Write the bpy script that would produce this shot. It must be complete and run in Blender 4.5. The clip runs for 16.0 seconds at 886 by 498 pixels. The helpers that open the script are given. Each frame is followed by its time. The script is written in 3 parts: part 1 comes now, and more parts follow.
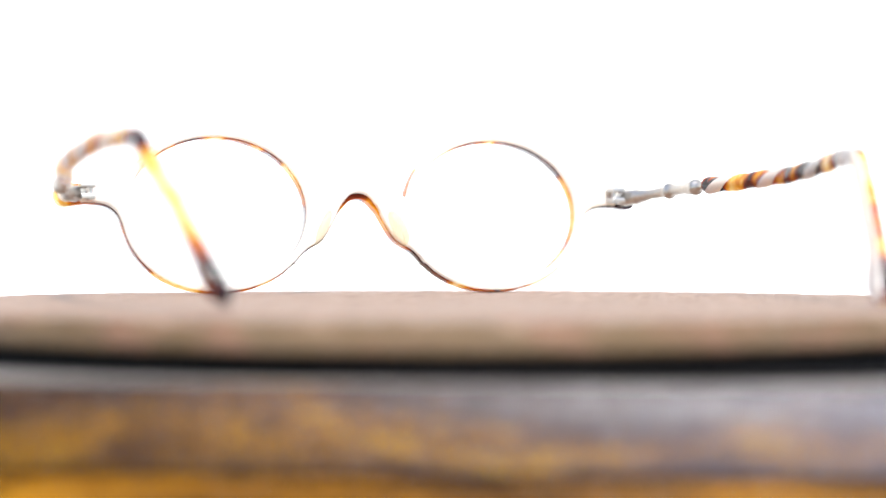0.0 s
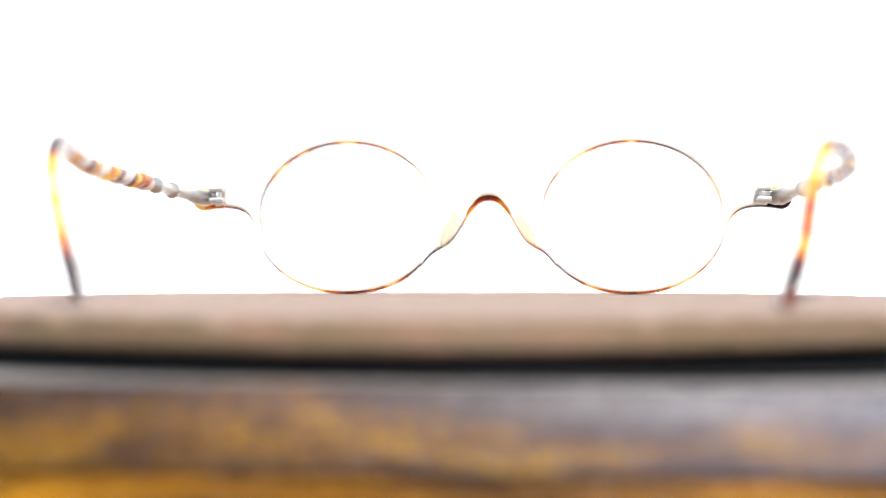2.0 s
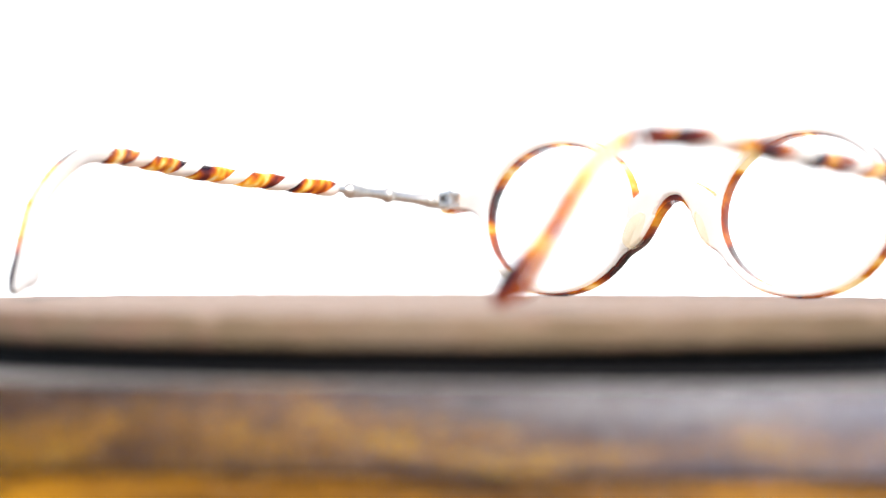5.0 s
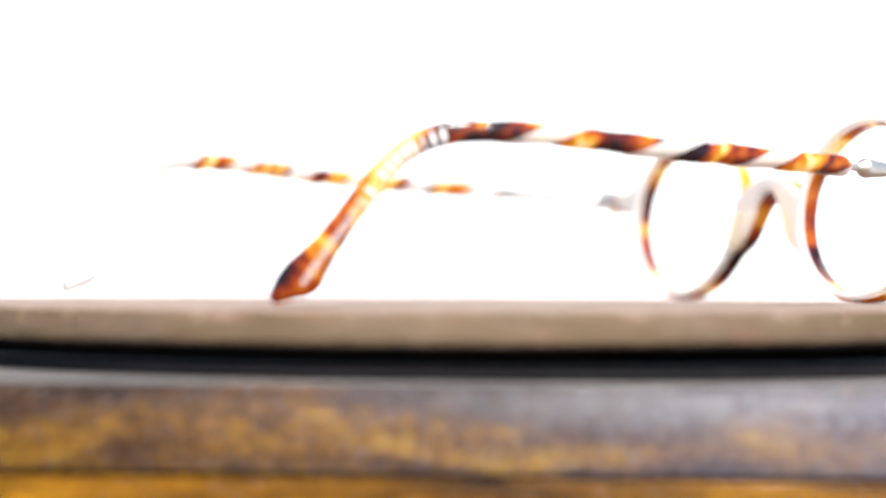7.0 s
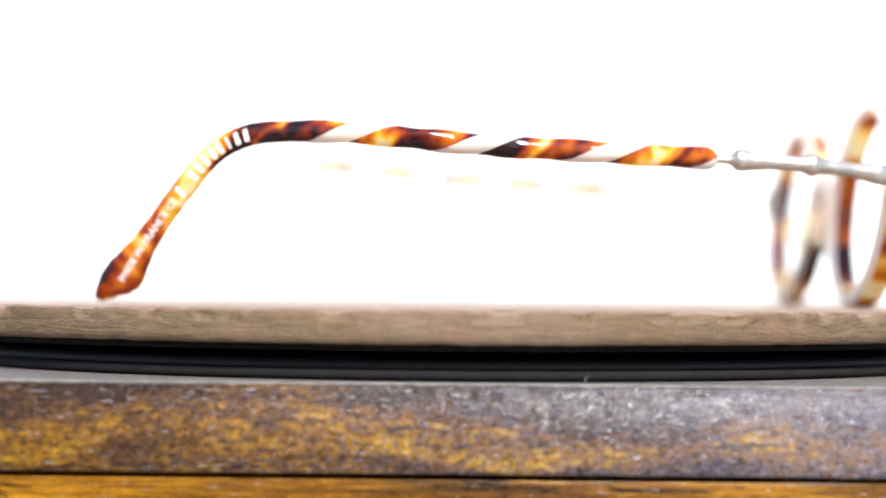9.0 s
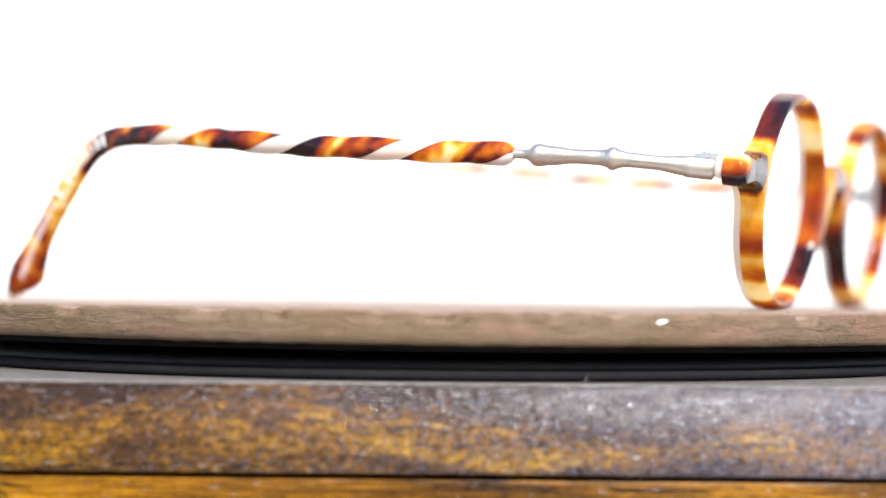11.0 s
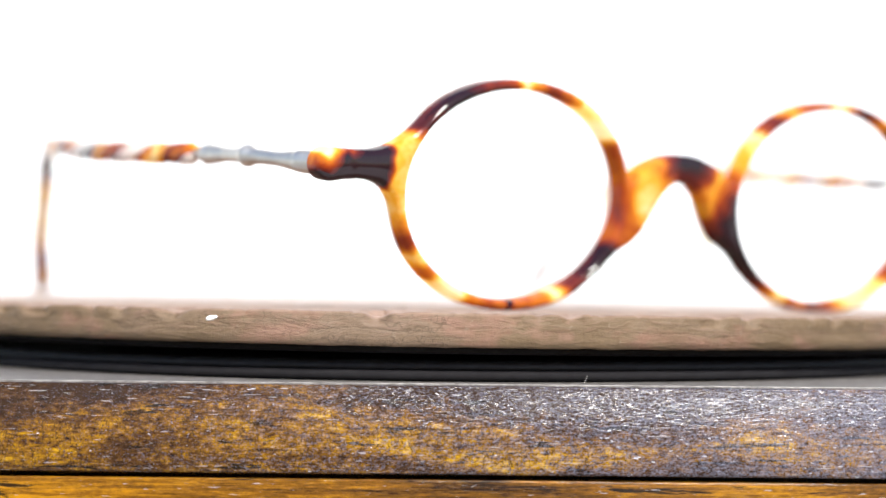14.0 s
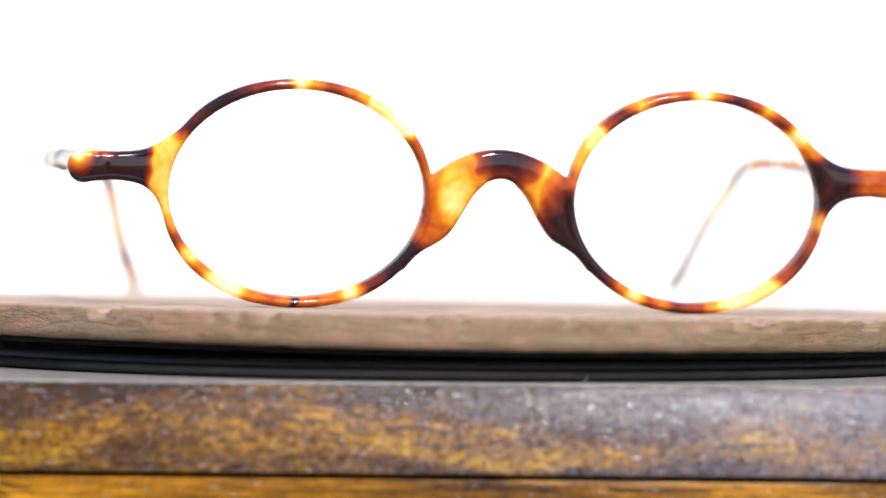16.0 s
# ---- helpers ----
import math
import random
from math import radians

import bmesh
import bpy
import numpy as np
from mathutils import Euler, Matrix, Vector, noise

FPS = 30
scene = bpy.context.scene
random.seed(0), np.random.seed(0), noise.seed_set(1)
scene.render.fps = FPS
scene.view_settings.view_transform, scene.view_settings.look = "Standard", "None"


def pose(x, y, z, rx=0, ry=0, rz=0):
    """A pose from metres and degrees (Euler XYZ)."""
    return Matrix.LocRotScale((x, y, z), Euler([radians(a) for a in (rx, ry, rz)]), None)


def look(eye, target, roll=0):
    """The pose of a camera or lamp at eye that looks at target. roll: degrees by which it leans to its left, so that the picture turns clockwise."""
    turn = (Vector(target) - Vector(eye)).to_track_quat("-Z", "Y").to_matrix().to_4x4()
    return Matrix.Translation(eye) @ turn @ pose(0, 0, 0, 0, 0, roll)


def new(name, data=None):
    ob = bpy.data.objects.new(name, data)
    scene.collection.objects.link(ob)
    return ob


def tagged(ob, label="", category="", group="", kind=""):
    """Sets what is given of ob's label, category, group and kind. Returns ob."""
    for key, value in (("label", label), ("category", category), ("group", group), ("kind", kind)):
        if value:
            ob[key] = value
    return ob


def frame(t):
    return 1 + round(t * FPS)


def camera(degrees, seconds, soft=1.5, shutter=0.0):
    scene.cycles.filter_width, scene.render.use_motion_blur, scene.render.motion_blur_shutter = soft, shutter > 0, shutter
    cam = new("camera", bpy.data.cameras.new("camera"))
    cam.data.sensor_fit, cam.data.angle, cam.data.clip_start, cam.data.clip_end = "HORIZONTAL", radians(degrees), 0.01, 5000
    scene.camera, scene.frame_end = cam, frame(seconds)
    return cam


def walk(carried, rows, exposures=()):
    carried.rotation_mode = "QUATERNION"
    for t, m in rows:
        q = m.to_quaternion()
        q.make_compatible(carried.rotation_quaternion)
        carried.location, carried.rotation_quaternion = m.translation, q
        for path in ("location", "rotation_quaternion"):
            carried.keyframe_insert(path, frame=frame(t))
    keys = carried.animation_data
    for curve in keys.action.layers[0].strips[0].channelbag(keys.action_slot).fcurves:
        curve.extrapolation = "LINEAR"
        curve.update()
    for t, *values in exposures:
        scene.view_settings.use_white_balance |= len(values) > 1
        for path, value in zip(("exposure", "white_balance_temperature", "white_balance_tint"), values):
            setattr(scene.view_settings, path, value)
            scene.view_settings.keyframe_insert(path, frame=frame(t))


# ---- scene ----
# A pair of spectacles turns on a display turntable before a white paper sweep; the camera stands still.
CLIP = 16.0
AXIS_X = 0.0014
EYE = (0.0, -0.41395, 0.0081)
cam = camera(23.03, CLIP, soft=1.5)
cam.data.dof.use_dof = True
cam.data.dof.aperture_fstop = 8.0
STILL = look(EYE, (0.0, 0.0, 0.00915), roll=0.536)
walk(cam, [(0.0, STILL), (CLIP, STILL)], exposures=[(0.0, 1.11), (CLIP, 1.11)])

# where the lens focuses: seconds, metres before the eye; it hunts between the far front and the near arm
FOCUS = [(0.0, 0.476), (3.3, 0.472), (3.4, 0.43), (3.5, 0.375), (3.6, 0.345), (3.7, 0.334), (3.9, 0.333), (4.0, 0.342), (4.1, 0.362), (4.2, 0.392), (4.4, 0.45), (4.8, 0.468), (6.7, 0.464), (6.8, 0.452), (6.9, 0.42), (7.0, 0.387), (7.1, 0.352), (7.2, 0.338), (7.5, 0.33), (7.8, 0.309), (8.1, 0.31), (8.4, 0.323), (9.2, 0.326), (11.3, 0.33), (12.6, 0.326), (13.2, 0.313), (14.3, 0.309), (15.0, 0.315), (16.0, 0.333)]
focus = new("focus_point")

# ---- light ----
SUN_ELEVATION, SUN_AZIMUTH = radians(50), radians(-80)   # azimuth from +x, counter-clockwise: high behind the camera, a little to its right
world = bpy.data.worlds.new("sky")
scene.world = world
world.use_nodes = True
wn = world.node_tree.nodes
sky = wn.new("ShaderNodeTexSky")
sky.sky_type = "NISHITA"
sky.sun_disc = False
sky.sun_elevation = SUN_ELEVATION
sky.sun_rotation = math.pi / 2 - SUN_AZIMUTH
sky.dust_density = 1.0
world.node_tree.links.new(sky.outputs["Color"], wn["Background"].inputs["Color"])
wn["Background"].inputs["Strength"].default_value = 0.15

sun_data = bpy.data.lights.new("sun", "SUN")
sun_data.energy = 3.8
sun_data.angle = radians(10)
sun_data.color = (1.0, 0.96, 0.9)
sun = new("sun", sun_data)
to_sun = Vector((math.cos(SUN_AZIMUTH) * math.cos(SUN_ELEVATION), math.sin(SUN_AZIMUTH) * math.cos(SUN_ELEVATION), math.sin(SUN_ELEVATION)))
sun.matrix_world = look(to_sun * 3, (0, 0, 0))


# ---- materials ----
class Nodes:
    """A short way to wire a node material."""

    def __init__(self, name):
        self.mat = bpy.data.materials.new(name)
        self.mat.use_nodes = True
        self.tree = self.mat.node_tree
        self.bsdf = self.tree.nodes["Principled BSDF"]
        self.out = self.tree.nodes["Material Output"]

    def add(self, kind, inputs=None, **props):
        n = self.tree.nodes.new(kind)
        for key, value in props.items():
            setattr(n, key, value)
        for key, value in (inputs or {}).items():
            self.put(n.inputs[key], value)
        return n

    def put(self, socket, value):
        if isinstance(value, bpy.types.NodeSocket):
            self.tree.links.new(value, socket)
        else:
            socket.default_value = value

    def set(self, **values):
        for key, value in values.items():
            self.put(self.bsdf.inputs[key.replace("_", " ")], value)

    def coords(self, scale=(1, 1, 1)):
        tc = self.add("ShaderNodeTexCoord")
        return self.add("ShaderNodeMapping", {"Vector": tc.outputs["Object"], "Scale": scale}).outputs["Vector"]

    def noise(self, vector, scale, detail=4.0, rough=0.55, distort=0.0):
        return self.add("ShaderNodeTexNoise", {"Vector": vector, "Scale": scale, "Detail": detail, "Roughness": rough, "Distortion": distort}).outputs["Fac"]

    def ramp(self, fac, stops):
        n = self.add("ShaderNodeValToRGB", {"Fac": fac})
        e = n.color_ramp.elements
        while len(e) < len(stops):
            e.new(0.5)
        for el, (pos, col) in zip(e, stops):
            el.position, el.color = pos, (*col, 1.0) if len(col) == 3 else col
        return n.outputs["Color"]

    def mix(self, fac, a, b, blend="MIX"):
        n = self.add("ShaderNodeMix", data_type="RGBA", blend_type=blend)
        self.put(n.inputs[0], fac)
        self.put(n.inputs[6], a if isinstance(a, bpy.types.NodeSocket) else (*a, 1.0))
        self.put(n.inputs[7], b if isinstance(b, bpy.types.NodeSocket) else (*b, 1.0))
        return n.outputs[2]

    def math(self, op, a, b=0.0):
        n = self.add("ShaderNodeMath", operation=op)
        self.put(n.inputs[0], a)
        self.put(n.inputs[1], b)
        return n.outputs[0]

    def bump(self, height, strength, distance):
        self.put(self.bsdf.inputs["Normal"], self.add("ShaderNodeBump", {"Height": height, "Strength": strength, "Distance": distance}).outputs["Normal"])


def grey(v):
    return (v, v, v)


def tortoise_material():
    """Polished tortoiseshell acetate: the attribute 'tort' runs from clear amber to near black."""
    k = Nodes("tortoiseshell_acetate")
    att = k.add("ShaderNodeAttribute", attribute_name="tort").outputs["Fac"]
    v = k.coords()
    wob = k.math("MULTIPLY", k.math("SUBTRACT", k.noise(v, 330, 4, 0.6, 0.4), 0.5), 0.32)
    fac = k.math("ADD", att, wob)
    col = k.ramp(fac, [(0.02, (0.97, 0.87, 0.58)), (0.11, (0.95, 0.72, 0.24)), (0.22, (0.86, 0.44, 0.035)), (0.37, (0.62, 0.18, 0.014)), (0.54, (0.3, 0.045, 0.008)), (0.71, (0.1, 0.012, 0.007)), (0.9, (0.014, 0.004, 0.006))])
    k.set(Base_Color=col, Roughness=0.06, IOR=1.49, Specular_IOR_Level=0.35)
    trans = k.add("ShaderNodeBsdfTranslucent", {"Color": col})
    through_fac = k.ramp(fac, [(0.0, grey(0.6)), (0.4, grey(0.45)), (0.75, grey(0.12))])
    mixer = k.add("ShaderNodeMixShader", {0: through_fac, 1: k.bsdf.outputs[0], 2: trans.outputs[0]})
    k.tree.links.new(mixer.outputs[0], k.out.inputs["Surface"])
    return k.mat


def cream_material(name="cream_acetate", light=0.86, clear=0.5):
    k = Nodes(name)
    v = k.coords()
    col = k.ramp(k.noise(v, 300, 3), [(0.3, (light - 0.01, light - 0.04, light - 0.09)), (0.7, (light + 0.02, light - 0.01, light - 0.05))])
    k.set(Base_Color=col, Roughness=0.15, IOR=1.47)
    trans = k.add("ShaderNodeBsdfTranslucent", {"Color": col})
    mixer = k.add("ShaderNodeMixShader", {0: clear, 1: k.bsdf.outputs[0], 2: trans.outputs[0]})
    k.tree.links.new(mixer.outputs[0], k.out.inputs["Surface"])
    return k.mat


def metal_material():
    k = Nodes("satin_silver")
    v = k.coords((1, 1, 1))
    n = k.noise(v, 900, 4)
    k.set(Base_Color=k.ramp(n, [(0.3, (0.49, 0.445, 0.395)), (0.7, (0.57, 0.525, 0.47))]), Metallic=1.0, Roughness=k.math("ADD", k.math("MULTIPLY", n, 0.15), 0.36))
    k.bump(n, 0.1, 0.0001)
    return k.mat


def pad_material():
    k = Nodes("pale_pad_plastic")
    v = k.coords()
    col = k.ramp(k.noise(v, 260, 3), [(0.3, (0.95, 0.88, 0.7)), (0.7, (0.97, 0.92, 0.78))])
    k.set(Base_Color=col, Roughness=0.2, Specular_IOR_Level=0.3)
    trans = k.add("ShaderNodeBsdfTranslucent", {"Color": col})
    mixer = k.add("ShaderNodeMixShader", {0: 0.6, 1: k.bsdf.outputs[0], 2: trans.outputs[0]})
    clear = k.add("ShaderNodeBsdfTransparent", {"Color": (0.99, 0.95, 0.86, 1.0)})
    seen = k.add("ShaderNodeMixShader", {0: 0.75, 1: mixer.outputs[0], 2: clear.outputs[0]})
    k.tree.links.new(seen.outputs[0], k.out.inputs["Surface"])
    return k.mat


def steel_material():
    k = Nodes("grey_steel")
    v = k.coords()
    n = k.noise(v, 1200, 4)
    k.set(Base_Color=k.ramp(n, [(0.3, grey(0.48)), (0.7, grey(0.58))]), Metallic=1.0, Roughness=0.32)
    return k.mat


def ink_material():
    k = Nodes("white_ink")
    k.set(Base_Color=(0.9, 0.88, 0.84, 1), Roughness=0.5)
    return k.mat


def slab_material():
    """Tan painted board: putty-coloured edge with bare pinkish wood on the worn top."""
    k = Nodes("worn_tan_board")
    v = k.coords()
    big = k.noise(v, 28, 5, 0.6)
    mid = k.noise(v, 160, 5, 0.6)
    fine = k.noise(v, 900, 4, 0.6)
    flat = k.noise(k.coords((1, 1, 6)), 120, 6, 0.65, 1.2)
    dents = k.noise(k.coords((1, 1, 3.0)), 60, 3, 0.5, 0.7)
    edge = k.ramp(big, [(0.3, (0.1, 0.064, 0.032)), (0.5, (0.128, 0.085, 0.047)), (0.7, (0.155, 0.106, 0.072))])
    edge = k.mix(k.ramp(flat, [(0.53, grey(0)), (0.68, grey(0.5))]), edge, (0.2, 0.122, 0.088))
    edge = k.mix(k.ramp(flat, [(0.3, grey(0.7)), (0.38, grey(0))]), edge, (0.06, 0.042, 0.026))
    rust = k.noise(k.coords((1, 1, 2)), 95, 4, 0.6)
    edge = k.mix(k.ramp(rust, [(0.53, grey(0)), (0.66, grey(0.7))]), edge, (0.2, 0.108, 0.074))
    edge = k.mix(k.ramp(fine, [(0.66, grey(0)), (0.74, grey(0.4))]), edge, (0.3, 0.25, 0.19))
    # the paint has cracked and flaked along the grain
    crack = k.add("ShaderNodeTexVoronoi", {"Vector": k.mix(0.02, k.coords((1, 1, 7.0)), k.add("ShaderNodeTexNoise", {"Vector": v, "Scale": 300.0}).outputs["Color"]), "Scale": 95.0}, feature="DISTANCE_TO_EDGE").outputs["Distance"]
    split = k.math("MULTIPLY", k.ramp(crack, [(0.012, grey(1)), (0.035, grey(0))]), k.ramp(big, [(0.46, grey(0)), (0.6, grey(1))]))
    edge = k.mix(k.math("MULTIPLY", split, 0.4), edge, (0.05, 0.033, 0.02))
    grain = k.noise(k.coords((1.0, 14.0, 1.0)), 40, 6, 0.6, 0.6)
    top = k.ramp(grain, [(0.3, (0.13, 0.074, 0.046)), (0.5, (0.2, 0.132, 0.095)), (0.7, (0.26, 0.178, 0.135))])
    top = k.mix(k.ramp(mid, [(0.55, grey(0)), (0.7, grey(0.6))]), top, (0.34, 0.24, 0.19))
    att = k.add("ShaderNodeAttribute", attribute_name="worn").outputs["Fac"]
    k.set(Base_Color=k.mix(att, edge, top), Roughness=k.math("ADD", k.math("MULTIPLY", mid, 0.3), 0.45), Specular_IOR_Level=0.25)
    k.bump(k.math("ADD", k.math("ADD", k.math("MULTIPLY", dents, 0.25), k.math("MULTIPLY", flat, 0.3)), k.math("MULTIPLY", fine, 0.12)), 1.0, 0.0011)
    return k.mat


def black_material(name="black_platter", rough=0.36):
    k = Nodes(name)
    v = k.coords()
    n = k.noise(v, 500, 4)
    k.set(Base_Color=k.ramp(n, [(0.4, (0.009, 0.008, 0.009)), (0.75, (0.014, 0.013, 0.014))]), Roughness=k.math("ADD", k.math("MULTIPLY", n, 0.2), rough), Specular_IOR_Level=0.14)
    k.bump(n, 0.08, 0.0002)
    return k.mat


def wood_material(name, plain):
    """Dark-stained, varnished wood: golden figure, near-black mottling, open pores along the grain. plain: longer, calmer grain."""
    k = Nodes(name)
    streak = k.noise(k.coords((0.1, 1, 1)), 900, 5, 0.65, 0.3)
    pores = k.noise(k.coords((0.1, 1, 1)), 3300, 2, 0.5, 0.2)
    curl = k.noise(k.coords((1.0, 1, 0.4)), 1100, 3, 0.6, 0.8)
    speck = k.noise(k.coords((0.5, 1, 0.8)), 5200, 4, 0.7)
    mottle = k.noise(k.coords((0.06 if plain else 0.42, 1, 1)), 1250, 8, 0.76, 0.3)
    fine = k.noise(k.coords((0.4, 1, 1)), 2400, 4, 0.65)
    big = k.noise(k.coords((0.12 if plain else 0.3, 1, 1.2)), 110, 4, 0.5, 0.4)
    tc = k.add("ShaderNodeTexCoord")
    xyz = k.add("ShaderNodeSeparateXYZ", {0: tc.outputs["Object"]})
    z, along = xyz.outputs["Z"], xyz.outputs["X"]
    # golden figure along the board; its fade with height partly stands for sheen
    gold_band = k.add("ShaderNodeMapRange", {"Value": k.math("ABSOLUTE", k.math("ADD", z, 0.0189)), 1: 0.001, 2: 0.0065, 3: 0.065, 4: -0.065}).outputs[0]
    base = k.math("ADD", k.math("MULTIPLY", big, 0.5), k.math("MULTIPLY", mottle, 0.5))
    base = k.math("ADD", base, k.math("MULTIPLY", k.math("SUBTRACT", fine, 0.5), 0.14))
    if plain:
        stops = [(0.4, (0.014, 0.007, 0.004)), (0.49, (0.11, 0.045, 0.005)), (0.61, (0.34, 0.15, 0.006))]
    else:
        # the gold fades towards both ends, partly painting the right end's sheen
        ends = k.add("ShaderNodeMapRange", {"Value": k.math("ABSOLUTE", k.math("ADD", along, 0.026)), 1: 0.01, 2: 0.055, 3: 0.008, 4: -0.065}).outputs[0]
        base = k.math("ADD", k.math("ADD", base, gold_band), ends)
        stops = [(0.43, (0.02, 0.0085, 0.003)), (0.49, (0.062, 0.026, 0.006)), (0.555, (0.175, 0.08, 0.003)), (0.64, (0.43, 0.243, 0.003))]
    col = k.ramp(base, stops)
    if not plain:
        col = k.mix(k.ramp(mottle, [(0.38, grey(0.95)), (0.42, grey(0))]), col, (0.007, 0.005, 0.005))
        lines = k.math("ABSOLUTE", k.math("SUBTRACT", curl, 0.47))
        col = k.mix(k.ramp(lines, [(0.012, grey(0.8)), (0.03, grey(0))]), col, (0.03, 0.014, 0.005))
    col = k.mix(k.ramp(streak, [(0.36, grey(0.95)), (0.4, grey(0))]), col, (0.008, 0.006, 0.004))
    # pale dashes along the pores: sparkle put into the colour
    dash = k.ramp(pores, [(0.7 if plain else 0.675, grey(0)), (0.74 if plain else 0.71, grey(0.7))])
    col = k.mix(dash, col, (0.3, 0.28, 0.27))
    # small pale glints painted into the colour, thicker towards one end
    glint_noise = k.noise(k.coords((0.35, 1, 1)), 2100, 2, 0.6)
    many = k.add("ShaderNodeMapRange", {"Value": along, 1: -0.09, 2: 0.07, 3: -0.03, 4: 0.035}).outputs[0]
    glint_fac = k.ramp(k.math("ADD", glint_noise, many), [(0.7, grey(0)), (0.745, grey(0.12 if plain else 0.85))])
    col = k.mix(glint_fac, col, (0.5, 0.51, 0.54))
    if not plain:
        # bluish-grey sky reflection painted into the colour, towards the same end
        sky_sheen = k.math("ADD", k.math("MULTIPLY", speck, 0.75), k.math("ADD", k.math("MULTIPLY", fine, 0.25), k.math("MULTIPLY", many, 3.0)))
        col = k.mix(k.ramp(sky_sheen, [(0.5, grey(0)), (0.71, grey(0.62))]), col, (0.19, 0.2, 0.27))
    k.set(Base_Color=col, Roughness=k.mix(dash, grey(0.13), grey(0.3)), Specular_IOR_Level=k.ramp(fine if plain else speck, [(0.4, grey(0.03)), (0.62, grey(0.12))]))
    # varnish sunk into the grain: it catches the light in small glints
    grainlet = k.noise(k.coords((0.22, 1, 1)), 3000, 1, 0.5, 0.2)
    sunk = k.add("ShaderNodeBump", {"Height": grainlet, "Strength": 1.0, "Distance": 0.00006 if plain else 0.00017})
    gloss = k.add("ShaderNodeMapRange", {"Value": along, 1: -0.08, 2: 0.06, 3: 0.05 if plain else 0.08, 4: 0.1 if plain else 0.15}).outputs[0]
    k.set(Coat_Weight=gloss, Coat_Roughness=0.12, Coat_IOR=1.5, Coat_Normal=sunk.outputs["Normal"])
    h = k.math("ADD", k.math("MULTIPLY", pores, 0.6), k.math("ADD", k.math("MULTIPLY", mottle, 0.6), k.math("ADD", k.math("MULTIPLY", fine, 0.4), k.math("MULTIPLY", speck, 0.0 if plain else 0.3))))
    k.bump(h, 1.0, 0.00012 if plain else 0.00026)
    return k.mat


def pale_grey_material():
    k = Nodes("pale_speckled_grey")
    v = k.coords()
    k.set(Base_Color=k.ramp(k.noise(k.coords((0.5, 1, 1)), 1300, 6, 0.7), [(0.38, (0.07, 0.062, 0.056)), (0.62, (0.2, 0.187, 0.175))]), Roughness=0.38)
    k.bump(k.noise(v, 1500, 4), 0.4, 0.0003)
    return k.mat


def paper_material():
    k = Nodes("white_paper")
    v = k.coords()
    k.set(Base_Color=k.ramp(k.noise(v, 60, 5), [(0.3, (0.61, 0.615, 0.605)), (0.7, (0.635, 0.64, 0.63))]), Roughness=0.85)
    k.bump(k.noise(v, 900, 3), 0.1, 0.0002)
    return k.mat


TORTOISE, CREAM, SILVER, STEEL, PAD = tortoise_material(), cream_material(), metal_material(), steel_material(), pad_material()
INK, SLAB, BLACK, PAPER = ink_material(), slab_material(), black_material(), paper_material()
WOOD, PLAIN_WOOD, PALE_GREY = wood_material("varnished_dark_wood", False), wood_material("varnished_brown_wood", True), pale_grey_material()
# a lighter copy of the cream keeps the back layer white in shade
MATT_BLACK, LIT_CREAM = black_material("matt_black", 0.75), cream_material("lit_cream_acetate", 0.97, 0.55)


# ---- mesh helpers ----
def mesh_object(name, verts, faces, material, parent=None, label="", smooth=True, values=None):
    """ONE mesh object from vertices and faces; values: {attribute name: a number per vertex}."""
    me = bpy.data.meshes.new(name)
    me.from_pydata([tuple(p) for p in verts], [], faces)
    me.materials.append(material)
    if smooth:
        me.polygons.foreach_set("use_smooth", [True] * len(me.polygons))
    for key, numbers in (values or {}).items():
        a = me.attributes.new(key, "FLOAT", "POINT")
        a.data.foreach_set("value", list(numbers))
    me.update()
    ob = new(name, me)
    if parent is not None:
        ob.parent = parent
    if label:
        tagged(ob, label)
    return ob


def part(name, bm, material, parent, label="", smooth=True):
    me = bpy.data.meshes.new(name)
    bm.normal_update()
    bm.to_mesh(me)
    bm.free()
    me.materials.append(material)
    if smooth:
        me.polygons.foreach_set("use_smooth", [True] * len(me.polygons))
    ob = new(name, me)
    if parent is not None:
        ob.parent = parent
    if label:
        tagged(ob, label)
    return ob


def box_bm(size, centre, bevel=0.0, segments=2, bm=None):
    one = bmesh.new()
    bmesh.ops.create_cube(one, size=1.0)
    for v in one.verts:
        v.co = Vector((v.co.x * size[0], v.co.y * size[1], v.co.z * size[2]))
    if bevel:
        bmesh.ops.bevel(one, geom=list(one.edges), offset=bevel, segments=segments, affect="EDGES", profile=0.5)
    bmesh.ops.translate(one, verts=one.verts, vec=centre)
    if bm is None:
        return one
    me = bpy.data.meshes.new("tmp")
    one.to_mesh(me)
    one.free()
    bm.from_mesh(me)
    bpy.data.meshes.remove(me)
    return bm


def grid_faces(rows, cols, closed):
    faces = []
    for i in range(rows - 1):
        for j in range(cols if closed else cols - 1):
            k = (j + 1) % cols
            faces.append((i * cols + j, i * cols + k, (i + 1) * cols + k, (i + 1) * cols + j))
    return faces


def lathe(profile, n, wobble=None):
    """Vertices and faces of a turned form about z; profile: (radius, z) from the top centre outwards and down."""
    verts = []
    for i, (r, z) in enumerate(profile):
        for j in range(n):
            a = 2 * math.pi * j / n
            dr, dz = wobble(r, z, a) if wobble else (0.0, 0.0)
            verts.append(((r + dr) * math.cos(a), (r + dr) * math.sin(a), z + dz))
    faces = [f[::-1] for f in grid_faces(len(profile), n, True)]
    return verts, faces


# ---- the turntable: setting ----
PAPER_Z = -0.062


